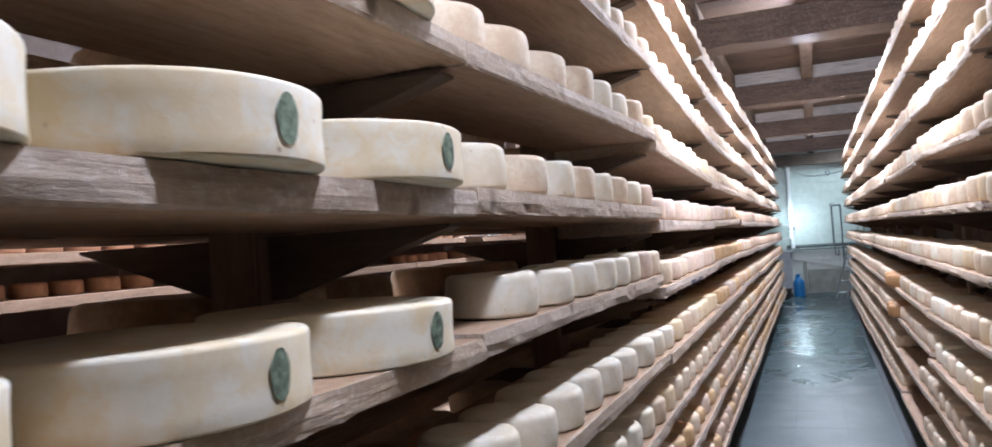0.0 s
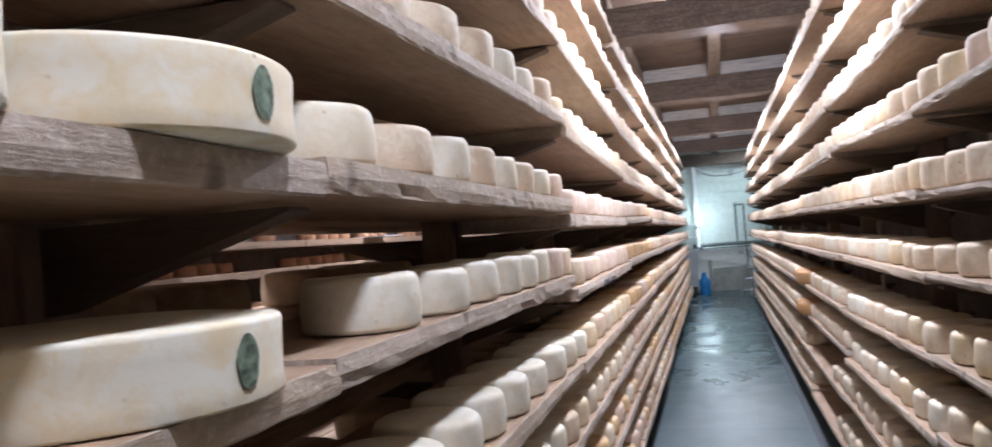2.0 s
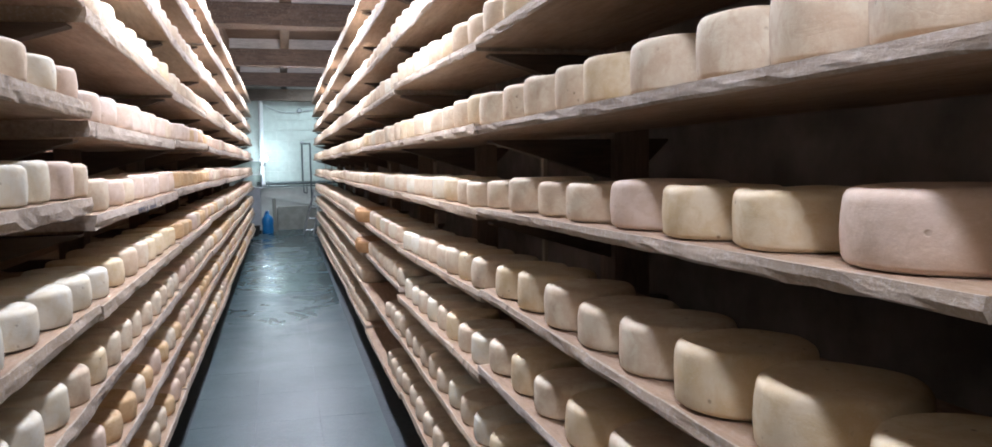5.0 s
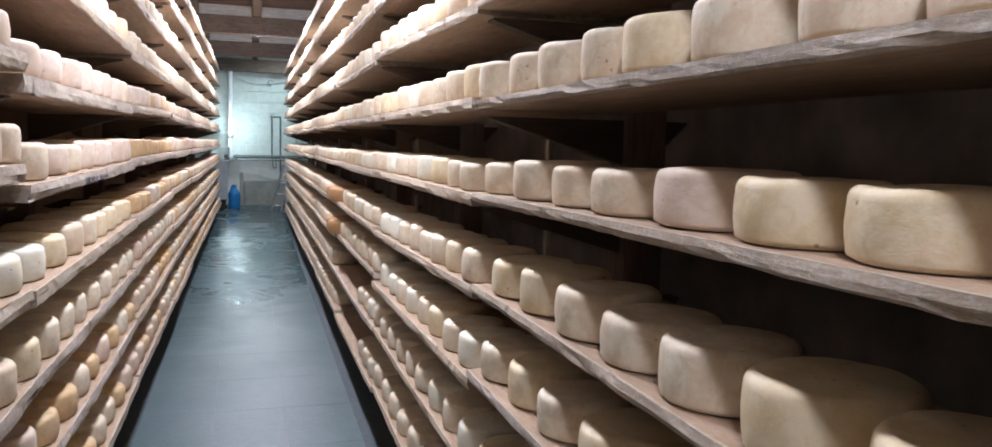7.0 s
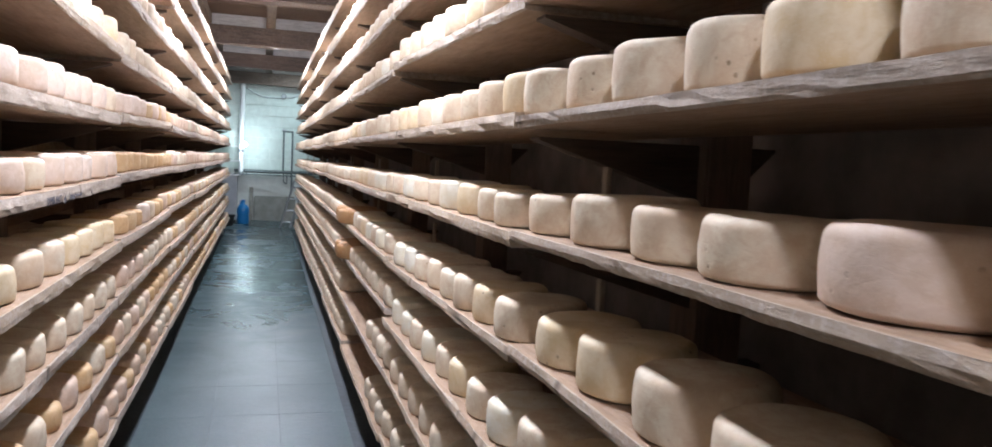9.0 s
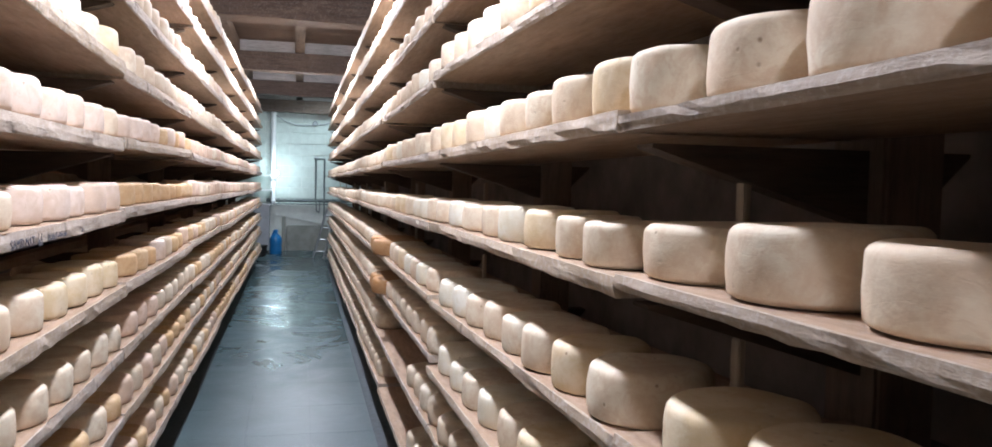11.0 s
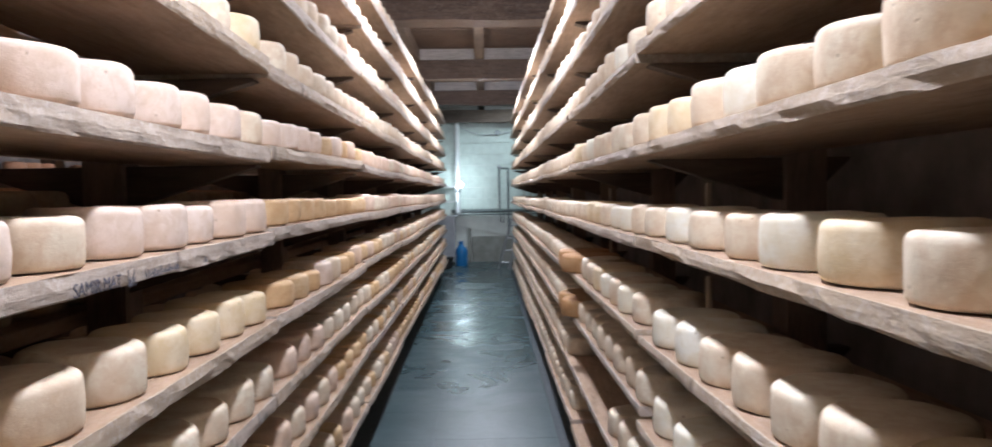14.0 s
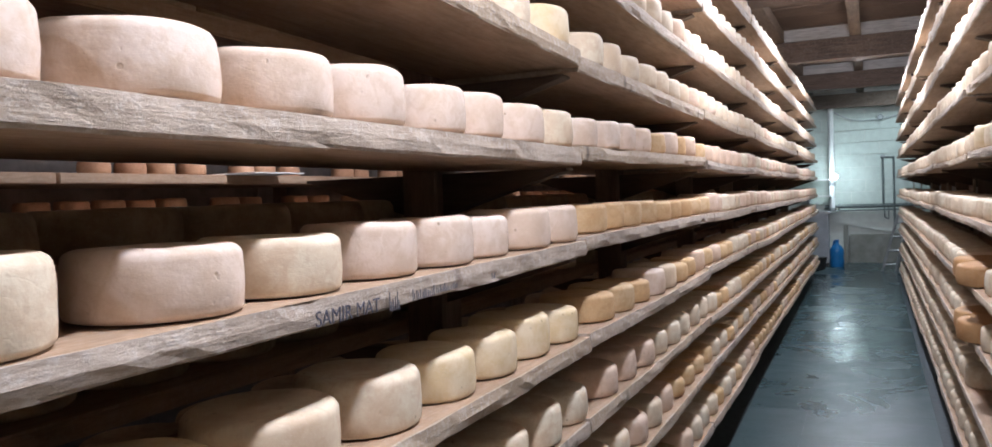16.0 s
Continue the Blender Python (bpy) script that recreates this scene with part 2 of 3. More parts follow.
def box_bm(x0, x1, y0, y1, z0, z1, bevel=0.0, bm=None):
    own = bm is None
    bm = bm or bmesh.new()
    r = bmesh.ops.create_cube(bm, size=1, matrix=Matrix.Translation(((x0 + x1) / 2, (y0 + y1) / 2, (z0 + z1) / 2)) @ Matrix.Diagonal((x1 - x0, y1 - y0, z1 - z0, 1)))
    if bevel and own:
        bmesh.ops.bevel(bm, geom=bm.edges[:], offset=bevel, segments=2, affect="EDGES")
    return bm


def rod_bm(a, b, r, seg=12, bm=None):
    bm = bm or bmesh.new()
    a, b = Vector(a), Vector(b)
    m = Matrix.Translation((a + b) / 2) @ (b - a).to_track_quat("Z", "Y").to_matrix().to_4x4()
    bmesh.ops.create_cone(bm, cap_ends=True, segments=seg, radius1=r, radius2=r, depth=(b - a).length, matrix=m)
    return bm


def thing(name, label, category, at=(0, 0, 0), rz=0.0, group="", kind=""):
    ob = new(name)
    ob.empty_display_size = 0.05
    ob.location, ob.rotation_euler = at, (0, 0, rz)
    return tagged(ob, label, category, group, kind)


def setting(name, bm, material, label, category):
    ob = part(name, bm, material, None)
    return tagged(ob, label, category, "", "structure")


def floor_z(y):
    return 0.032 + 0.0172 * y


def ramp_box(x0, x1, y0, y1, top, bottom, bevel=0.0):
    """A slab whose top follows the floor's gentle rise."""
    bm = box_bm(x0, x1, y0, y1, 0, 1)
    for v in bm.verts:
        v.co.z = floor_z(v.co.y) + (top if v.co.z > 0.5 else bottom)
    if bevel:
        bmesh.ops.bevel(bm, geom=bm.edges[:], offset=bevel, segments=1, affect="EDGES")
    return bm


# ---------------------------------------------------------------- shell of the cellar
Y0, Y1, XL, XR = -3.2, 16.5, -3.4, 1.16
RACK_END = 14.55
floor = setting("floor", ramp_box(XL, XR + 1.0, Y0, Y1 + 0.4, 0.0, -0.25), GROUT, "dark wet slate tile floor with recessed joints", "floor")
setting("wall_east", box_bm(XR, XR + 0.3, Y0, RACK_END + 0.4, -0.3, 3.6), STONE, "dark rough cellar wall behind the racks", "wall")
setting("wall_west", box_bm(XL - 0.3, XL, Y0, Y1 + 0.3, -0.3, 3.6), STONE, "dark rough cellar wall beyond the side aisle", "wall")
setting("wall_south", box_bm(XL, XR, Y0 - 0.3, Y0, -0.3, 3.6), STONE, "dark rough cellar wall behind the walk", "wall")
setting("wall_alcove", box_bm(XR + 0.9, XR + 1.2, RACK_END + 0.4, Y1 + 0.3, -0.3, 3.6), STONE, "plain wall closing the end room", "wall")
north = setting("wall_north", box_bm(XL, XR + 0.9, Y1, Y1 + 0.3, -0.3, 3.6), PLASTER, "whitewashed end wall of painted blocks", "wall")
setting("wall_return", box_bm(XR + 0.3, XR + 0.9, RACK_END + 0.1, RACK_END + 0.4, -0.3, 3.6), STONE, "plain return wall of the end room", "wall")

# ceiling of planks in one mesh
bm = bmesh.new()
py = Y0
rng = random.Random(4)
while py < Y1:
    w = rng.uniform(0.16, 0.24)
    dz = rng.uniform(-0.006, 0.006)
    box_bm(XL, XR + 0.9, py, min(py + w - 0.006, Y1), 3.36 + dz, 3.40 + dz, bm=bm)
    py += w
box_bm(XL, XR + 0.9, Y0, Y1, 3.41, 3.45, bm=bm)
setting("ceiling", bm, PLANK, "brown plank ceiling above heavy beams", "ceiling")


def rough_beam(name, y, half, z0, z1, label):
    """A hand-hewn beam across the cellar, with uneven faces."""
    verts, faces = [], []
    n = 60
    for i in range(n + 1):
        x = XL + (XR + 0.9 - XL) * i / n
        for j, (a, b) in enumerate(((-1, 0), (1, 0), (1, 1), (-1, 1))):
            jit = noise.noise(Vector((x * 1.4, j * 7.3, y))) * 0.018 + noise.noise(Vector((x * 6, j * 3.1, y))) * 0.006
            verts.append((x, y + a * (half + jit), (z0 if b == 0 else z1) + (jit * 1.2 if b == 0 else 0)))
    for i in range(n):
        for j in range(4):
            k = (j + 1) % 4
            faces.append((i * 4 + j, i * 4 + k, i * 4 + 4 + k, i * 4 + 4 + j))
    faces += [(3, 2, 1, 0), (n * 4, n * 4 + 1, n * 4 + 2, n * 4 + 3)]
    ob = new(name, mesh_of(name, verts, faces, BEAM))
    return tagged(ob, label, "beam", "ceiling beams", "structure")


BEAM_Y = [-1.9, 1.95, 4.95, 8.05, 11.35, 14.3]
for by in BEAM_Y:
    rough_beam("beam", by, 0.14, 3.0, 3.22, "dark hewn timber beam across the ceiling")
rough_beam("beam", 16.3, 0.14, 2.9, 3.12, "greyish hewn timber beam against the end wall")
for jx in (-2.9, -2.2, -1.5, -0.72, 0.06, 0.84, 1.5):
    setting("joist", box_bm(jx - 0.055, jx + 0.055, Y0, Y1, 3.225, 3.357, 0.006), JOIST, "rough joist running along the ceiling", "joist")
JX = (-2.9, -2.2, -1.5, -0.72, 0.06, 0.84, 1.5)
for by in BEAM_Y[3:] + [16.3]:
    for a, b in zip(JX[2:5], JX[3:6]):
        setting("trim", box_bm(a + 0.058, b - 0.058, by - 0.13, by - 0.10, 3.225 if by < 16 else 3.125, 3.355), LIMED, "pale limed board between the joists above a beam", "board")

# lamps on the ceiling, each behind its beam


def bulkhead_lamp(x, y, z):
    t = thing("bulkhead_lamp", "round white bulkhead lamp fixed behind a ceiling beam", "lamp", (x, y, z), group="ceiling lamps")
    part("base", rod_bm((0, 0, 0.06), (0, 0, 0.235), 0.035, 16), WHITEP, t)
    part("rim", rod_bm((0, 0, 0.035), (0, 0, 0.06), 0.11, 28), WHITEP, t)
    bm = bmesh.new()
    bmesh.ops.create_uvsphere(bm, u_segments=24, v_segments=12, radius=0.09, matrix=Matrix.Translation((0, 0, 0.045)) @ Matrix.Diagonal((1, 1, 0.35, 1)))
    part("glass", bm, TUBE, t, "glowing white glass dome")
    return t


for ly, _ in LAMP_Y:
    bulkhead_lamp(0.08, ly, 3.115)

# ---------------------------------------------------------------- cheeses
LT = [0.54, 0.80, 1.03, 1.265, 1.51, 1.765, 2.0, 2.25, 2.5, 2.75]
RT = [0.44, 0.725, 0.990, 1.215, 1.475, 1.730, 1.997, 2.24, 2.49, 2.74]
BAY = 1.79


# where each side's first post stands
BASE = {-1: 0.09, 1: 0.01}
# lift of single boards, flat or from one end to the other: (side, level, bay)
BAY_LIFT = {
    (-1, 5, -1): 0.020, (-1, 5, 0): 0.028, (-1, 5, 1): -0.017, (-1, 5, 2): (-0.010, 0.012),
    (-1, 4, -1): 0.026, (-1, 4, 0): 0.032, (-1, 4, 1): (-0.018, -0.006), (-1, 4, 2): 0.004,
    (-1, 3, 0): -0.015, (-1, 3, 1): (-0.022, -0.016), (-1, 6, -1): 0.045, (-1, 6, 0): (0.045, 0.088), (-1, 6, 1): (0.05, 0.004), (-1, 6, 2): -0.006,
    (-1, 7, -1): 0.10, (-1, 7, 0): 0.11, (-1, 7, 1): (0.11, 0.01), (-1, 8, -1): 0.12, (-1, 8, 0): 0.13, (-1, 8, 1): (0.13, 0.01),
    (-1, 9, -1): 0.12, (-1, 9, 0): 0.13, (-1, 9, 1): (0.13, 0.01),
    (1, 5, -1): 0.008, (1, 5, 0): -0.007, (1, 5, 1): 0.002, (1, 4, -1): 0.028, (1, 4, 0): (0.029, 0.012), (1, 4, 1): 0.006,
    (1, 3, -1): 0.028, (1, 3, 0): 0.032, (1, 3, 1): (0.020, -0.020), (1, 2, 0): 0.030, (1, 2, 1): (0.0, -0.035), (1, 6, 0): -0.02, (1, 6, 1): (-0.027, 0.02)}


def sag(side, level, y):
    """The lift of a board's top at y: each board hangs a little between its posts."""
    base = BASE[side]
    u = ((y - base) % BAY) / BAY
    k = math.floor((y - base) / BAY)
    r = random.Random(level * 131 + k * 17 + (5 if side < 0 else 900))
    drop, tilt = r.uniform(0.002, 0.014), r.uniform(-0.008, 0.008)
    if (side, level, k) in BAY_LIFT:
        drop, tilt = 0.0, tilt * 0.3
    lift = BAY_LIFT.get((side, level, k), r.uniform(-0.009, 0.009))
    if isinstance(lift, tuple):
        lift = lift[0] + (lift[1] - lift[0]) * u
    return lift - drop * 4 * u * (1 - u) + tilt * (u - 0.5)


def cheese_mesh(name, r, h, seg, seed, mat, bulge=0.02, edge=0.016, rings=4, rough=1.0):
    """A wheel with rounded rims, slightly bulging sides and an uneven rind."""
    prof = []
    for i in range(rings + 1):
        a = math.pi / 2 * i / rings
        prof.append((r - edge + edge * math.sin(a), edge * 0.6 - edge * 0.6 * math.cos(a)))
    for i in range(1, 4):
        f = i / 4
        prof.append((r * (1 + bulge * math.sin(math.pi * f)), edge * 0.6 + (h - edge * 1.6) * f))
    for i in range(rings + 1):
        a = math.pi / 2 * i / rings
        prof.append((r - edge + edge * math.cos(a), h - edge + edge * math.sin(a)))
    prof.append((r * 0.55, h - 0.001))
    verts, faces = [], []
    for pr, pz in prof:
        for s in range(seg):
            a = 2 * math.pi * s / seg
            p = Vector((math.cos(a) * 2.2, math.sin(a) * 2.2, pz * 14 + seed * 5.3))
            d = (noise.noise(p) * 0.018 * r + noise.noise(p * 3.1) * 0.010 * r + noise.noise(p * 7.0) * 0.004 * r) * rough
            dz = noise.noise(Vector((math.cos(a) * 1.3, math.sin(a) * 1.3, seed * 3.7))) * 0.03 * h * (pz / h)
            verts.append(((pr + d) * math.cos(a), (pr + d) * math.sin(a), pz + dz))
    n = len(prof)
    for i in range(n - 1):
        for s in range(seg):
            t = (s + 1) % seg
            faces.append((i * seg + s, i * seg + t, (i + 1) * seg + t, (i + 1) * seg + s))
    verts += [(0, 0, 0), (0, 0, h - 0.002)]
    b, t_ = len(verts) - 2, len(verts) - 1
    for s in range(seg):
        t = (s + 1) % seg
        faces.append((b, t, s))
        faces.append((t_, (n - 1) * seg + s, (n - 1) * seg + t))
    return mesh_of(name, verts, faces, mat, True)


RIND = {"cream": CREAM, "pink": PINK, "white": WHITE, "orange": ORANGE, "yellow": YELLOW}
LABELS = {
    "cream": "cream-coloured round cheese with a dry natural rind on a shelf",
    "pink": "pinkish tan round cheese with a dry natural rind on a shelf",
    "white": "fresh white round cheese with a smooth rind on a shelf",
    "orange": "orange-brown waxed round cheese ageing on a shelf",
    "yellow": "yellowish round cheese with a pitted rind on a shelf"}
NEAR = {k: [cheese_mesh("cheese", 0.104, 0.092, 44, i * 7 + n, RIND[k]) for i in range(4)] for n, k in enumerate(RIND)}
LOW = [cheese_mesh("cheese_far", 0.104, 0.092, 18, 90 + i, CREAM, rings=2) for i in range(3)]
LOWDATA = [([v.co.copy() for v in m.vertices], [tuple(p.vertices) for p in m.polygons]) for m in LOW]


def kind_of(side, level, y, r):
    """Which rind a place on a shelf holds, batch by batch."""
    q = r.random()
    if side < 0:
        if level >= 5:
            if y < 1.6:
                return "white" if q < 0.5 else "cream"
            if level == 5:
                return ("orange" if q < 0.6 else "pink") if 4.3 < y < 5.6 else "pink" if q < 0.75 or y < 2.9 else "cream"
            return "cream" if q < 0.55 else "white" if q < 0.75 else "yellow" if q < 0.85 else "pink"
        if level == 4:
            return ("cream" if q < 0.4 else "white") if y < 1.6 else "orange" if 3.75 < y < 5.7 else "pink" if q < 0.6 else "cream"
        if level == 3:
            return "white" if y < 2.15 else "yellow" if y < 2.45 or (y < 3.7 and q < 0.6) else "cream" if y < 3.7 else "orange" if y < 4.5 or q < 0.45 else "yellow" if q < 0.7 else "pink"
        if level == 2:
            return "white" if y < 1.6 else ("cream" if q < 0.6 else "yellow") if y < 3.8 else "pink" if y < 4.5 else "orange" if q < 0.6 else "cream"
        return "orange" if q < 0.4 else "yellow" if q < 0.7 else "pink"
    if level == 5 and 3.4 < y < 3.55:
        return "yellow"
    if y < 1.75:
        return "pink" if q < 0.12 else "yellow" if q < 0.4 else "cream"
    return "yellow" if q < 0.12 else "cream" if q < 0.65 else "white"


def centres(start, stop, r, known=()):
    """Centres of the wheels along a shelf."""
    ys = list(known) or [start + r.uniform(0, 0.2)]
    while ys[0] > start:
        ys.insert(0, ys[0] - r.uniform(0.198, 0.222))
    while ys[-1] < stop:
        ys.append(ys[-1] + r.uniform(0.198, 0.222))
    return ys


KNOWN = {
    (-1, 5): [0.268, 0.501, 0.73, 0.93, 1.13, 1.343, 1.58, 1.80, 2.079, 2.326, 2.548, 2.755, 2.989, 3.171, 3.398, 3.613, 3.836, 4.05],
    (-1, 4): [0.398, 0.66, 0.90, 1.11, 1.30, 1.49, 1.68, 1.87, 2.082, 2.348, 2.563, 2.787, 2.989, 3.181, 3.402, 3.61, 3.87, 4.09],
    (-1, 3): [0.24, 0.457, 0.674, 0.891, 1.104, 1.348, 1.59, 1.817, 2.05, 2.29, 2.532, 2.77, 2.991, 3.189, 3.40, 3.60, 3.92, 4.15, 4.37],
    (-1, 2): [3.24, 3.45, 3.66, 3.95, 4.18, 4.40],
    (-1, 6): [0.20, 0.455, 0.733, 1.00, 1.21, 1.47, 1.705, 1.91, 2.12, 2.33, 2.54, 2.74, 2.94, 3.13, 3.342, 3.594, 3.90, 4.10, 4.296, 4.53],
    (1, 5): [-0.05, 0.145, 0.316, 0.49, 0.728, 0.93, 1.108, 1.325, 1.54, 1.765, 1.94, 2.172, 2.35, 2.565, 2.772, 2.985, 3.22, 3.46, 3.68],
    (1, 4): [-0.04, 0.175, 0.403, 0.59, 0.807, 1.035, 1.24, 1.465, 1.70, 1.954, 2.123, 2.335, 2.56, 2.755, 3.0, 3.22, 3.48, 3.70],
    (1, 3): [-0.08, 0.129, 0.343, 0.557, 0.777, 0.985, 1.194, 1.42, 1.625, 1.915, 2.13, 2.325, 2.525, 2.735, 2.95, 3.16, 3.40, 3.72, 3.94],
    (1, 2): [0.36, 0.585, 0.81, 1.06, 1.287, 1.487, 1.70, 1.94, 2.14, 2.36, 2.56, 2.77, 2.97, 3.19, 3.43],
    (1, 6): [2.352, 2.59, 2.79, 3.02, 3.24, 3.45, 3.74, 3.97],
}
NEAR_STOP = {4: 5.2, 5: 5.2, 3: 4.6, 6: 4.2, 2: 3.6, 7: 3.6, 1: 2.4, 8: 2.8, 0: 1.6, 9: 1.6}
far_verts, far_faces, far_slots = {-1: [], 1: []}, {-1: [], 1: []}, {-1: [], 1: []}
for side, tops in ((-1, LT), (1, RT)):
    for level, top in enumerate(tops):
        r = random.Random(1000 + level * 7 + side)
        start = -1.9
        line = centres(start, RACK_END - 0.3, r, KNOWN.get((side, level), ()))
        for a, y, b in zip(line, line[1:], line[2:]):
            wide = min(y - a, b - y, 0.262 if side < 0 and level in (4, 6) and y < 1.4 else 0.228)
            if side < 0 and y < (0.3 if level == 4 else 0.12) and 2 <= level <= 7:
                continue
            if side > 0 and level in (2, 3) and 5.15 < y < 5.9:
                continue
            if side > 0 and level in (0, 1) and 4.35 < y < 5.6:
                continue
            k = kind_of(side, level, y, r)
            s = (wide - 0.004) / 0.21
            hs = r.uniform(0.9, 1.04) * (0.86 if k == "orange" else 1.0) * (0.90 if side > 0 and level == 4 else 1.0)
            x = side * (0.525 + 0.105 * s + r.uniform(0.0, 0.012))
            z = top + sag(side, level, y) + 0.0015
            turn = r.uniform(0, 6.28)
            if y < NEAR_STOP[level] and y > -0.9:
                ob = new("cheese", NEAR[k][r.randrange(4)])
                ob.location, ob.rotation_euler, ob.scale = (x, y, z), (r.uniform(-0.01, 0.01), r.uniform(-0.01, 0.01), turn), (s, s, hs)
                tagged(ob, LABELS[k], "cheese", "cheeses on the shelves")
            else:
                vs, fs = LOWDATA[r.randrange(3)]
                base = len(far_verts[side])
                c, sn = math.cos(turn) * s, math.sin(turn) * s
                far_verts[side].extend((x + v.x * c - v.y * sn, y + v.x * sn + v.y * c, z + v.z * hs) for v in vs)
                far_faces[side].extend(tuple(base + i for i in f) for f in fs)
                slot = 1 if k == "orange" else 2 if k == "pink" else 0
                far_slots[side].extend([slot] * len(fs))
for side in (-1, 1):
    ob = new("cheese_rows", mesh_of("cheese_rows", far_verts[side], far_faces[side], [FAR["cream"], FAR["orange"], FAR["pink"]], True, far_slots[side]))
    tagged(ob, "long rows of cream and tan round cheeses on the shelves", "cheeses", "", "stuff")

# large stamped wheels on the rack by the start of the walk
BIG = [cheese_mesh("big_wheel", 0.187, 0.079, 72, 40 + i, IVORY, bulge=-0.006, edge=0.006, rough=0.2) for i in range(3)]


def stamp_mesh(r, h):
    """An oval ink mark wrapped on the wheel's side."""
    verts, faces = [(r + 0.0012, 0, h * 0.5)], []
    n = 28
    for i in range(n):
        a = 2 * math.pi * i / n
        ang = math.cos(a) * 0.016 / r * (1 + 0.05 * math.sin(5 * a))
        verts.append(((r + 0.0012) * math.cos(ang), (r + 0.0012) * math.sin(ang), h * 0.52 + math.sin(a) * 0.026))
    for i in range(n):
        faces.append((0, 1 + i, 1 + (i + 1) % n))
    return mesh_of("stamp", verts, faces, STAMP)


STAMP_ME = stamp_mesh(0.1875, 0.079)
for level in (2, 3, 4, 5, 6, 7):
    r = random.Random(60 + level)
    y = {4: -0.143, 5: -0.138}.get(level, -0.16)
    wx = {4: -0.676, 5: -0.646}.get(level, -0.665)
    while y > -2.1:
        w = new("stamped_cheese", BIG[r.randrange(3)])
        w.location = (wx, y, LT[level] + sag(-1, level, y) + 0.0015)
        w.rotation_euler = (0, 0, 0)
        tagged(w, "large ivory cheese wheel with a green oval stamp on its side", "cheese", "large stamped wheels")
        s = piece("stamp", STAMP_ME, w, rz=-0.03 + r.uniform(-0.06, 0.06), label="dark green oval ink stamp")
        y -= r.uniform(0.3745, 0.380)

# ---------------------------------------------------------------- racks


def board_mesh(length, depth, thick, seed, side, level, k, mat=BOARD):
    """A thick worn plank lying along y from 0; its front edge is uneven."""
    verts, faces = [], []
    n = 40
    prof = [(0, 0.004), (0.004, 0), (depth, 0), (depth, -thick), (0.004, -thick), (0, -thick + 0.005), (-0.002, -thick * 0.5)]
    base = BASE[side]
    for i in range(n + 1):
        y = length * i / n
        lift = sag(side, level, base + k * BAY + min(max(y, 0.002), BAY - 0.002))
        for j, (px, pz) in enumerate(prof):
            q = Vector((y * 5, j * 3.3, seed * 1.7))
            wear = noise.noise(q) * 0.004 + noise.noise(q * 5) * 0.003
            chip = max(0.0, noise.noise(Vector((y * 9, j * 1.3, seed * 2.9))) - 0.28) * (0.016 if j in (0, 1, 5) else 0.0)
            front = 1.0 if j in (0, 1, 4, 5, 6) else 0.2
            dz = -0.004 if j == 0 else 0
            verts.append((side * (px + wear * front + chip), y, pz + lift + dz - (chip * 0.5 if j == 0 else 0) + (wear * 0.6 if j > 2 else 0)))
    m = len(prof)
    for i in range(n):
        for j in range(m):
            q = (j + 1) % m
            f = (i * m + j, i * m + q, (i + 1) * m + q, (i + 1) * m + j)
            faces.append(f if side > 0 else f[::-1])
    e0, e1 = tuple(range(m)), tuple(range(n * m, n * m + m))
    faces += [e0[::-1], e1] if side > 0 else [e0, e1[::-1]]
    return mesh_of("shelf_board", verts, faces, [mat, BOARD_EDGE], False, [1 if j_ in (0, 4, 5, 6) else 0 for _ in range(n) for j_ in range(m)] + [1, 1])


def arm_mesh(x_tip, x_post, x_back, thick=0.055, deep=0.135, tip=0.006):
    """A bracket arm through the post, tapered toward its tips."""
    pts = [(x_tip, 0), (x_back, 0), (x_back, -tip), (x_post, -deep), (x_tip, -tip)]
    verts = [(x, -thick / 2, z) for x, z in pts] + [(x, thick / 2, z) for x, z in pts]
    n = len(pts)
    faces = [tuple(range(n)), tuple(range(2 * n - 1, n - 1, -1))] + [(i, i + n, (i + 1) % n + n, (i + 1) % n) for i in range(n)]
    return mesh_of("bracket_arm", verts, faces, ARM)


def thick_of(side, k, r):
    """Stout boards on the double rack, thinner and older ones by the wall, thinnest in its first bays."""
    return (0.042 if side < 0 else 0.024 if k < 1 else 0.031) + r.uniform(-0.003, 0.003)


BAYS = range(-2, 8)
rack_l = thing("cheese_rack", "double-sided rack of worn wooden boards on dark posts", "rack", (-0.95, 0, 0), group="cheese racks")
rack_r = thing("cheese_rack", "tall rack of worn wooden boards against the wall", "rack", (0.95, 0, 0), group="cheese racks")


def rack(root, side, tops, depth, base, post_x, arm):
    ox = root.location.x
    for k in BAYS:
        y = base + k * BAY
        length = min(BAY - 0.004, RACK_END - y)
        for level, top in enumerate(tops):
            r = random.Random(level * 31 + k * 7 + (3 if side < 0 else 77))
            push = r.uniform(-0.006, 0.006)
            piece("shelf_board", board_mesh(length, depth, thick_of(side, k, r), r.random() * 90, side, level, k), root, (side * 0.52 + push - ox, y, top))
    bm = box_bm(-0.055, 0.055, -0.065, 0.065, 0, 3.36, 0.006)
    me = bpy.data.meshes.new("post")
    bm.to_mesh(me)
    bm.free()
    me.materials.append(POST)
    for k in range(-2, 9):
        y = base + k * BAY
        if y > RACK_END:
            y = RACK_END - 0.07
        ob = piece("post", me, root, (post_x - ox, y, floor_z(y)))
        ob.scale = (1, 1, (3.36 - floor_z(y)) / 3.36)
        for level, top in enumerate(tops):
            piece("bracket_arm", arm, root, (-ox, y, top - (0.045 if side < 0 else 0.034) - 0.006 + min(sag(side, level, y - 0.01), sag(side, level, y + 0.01))))


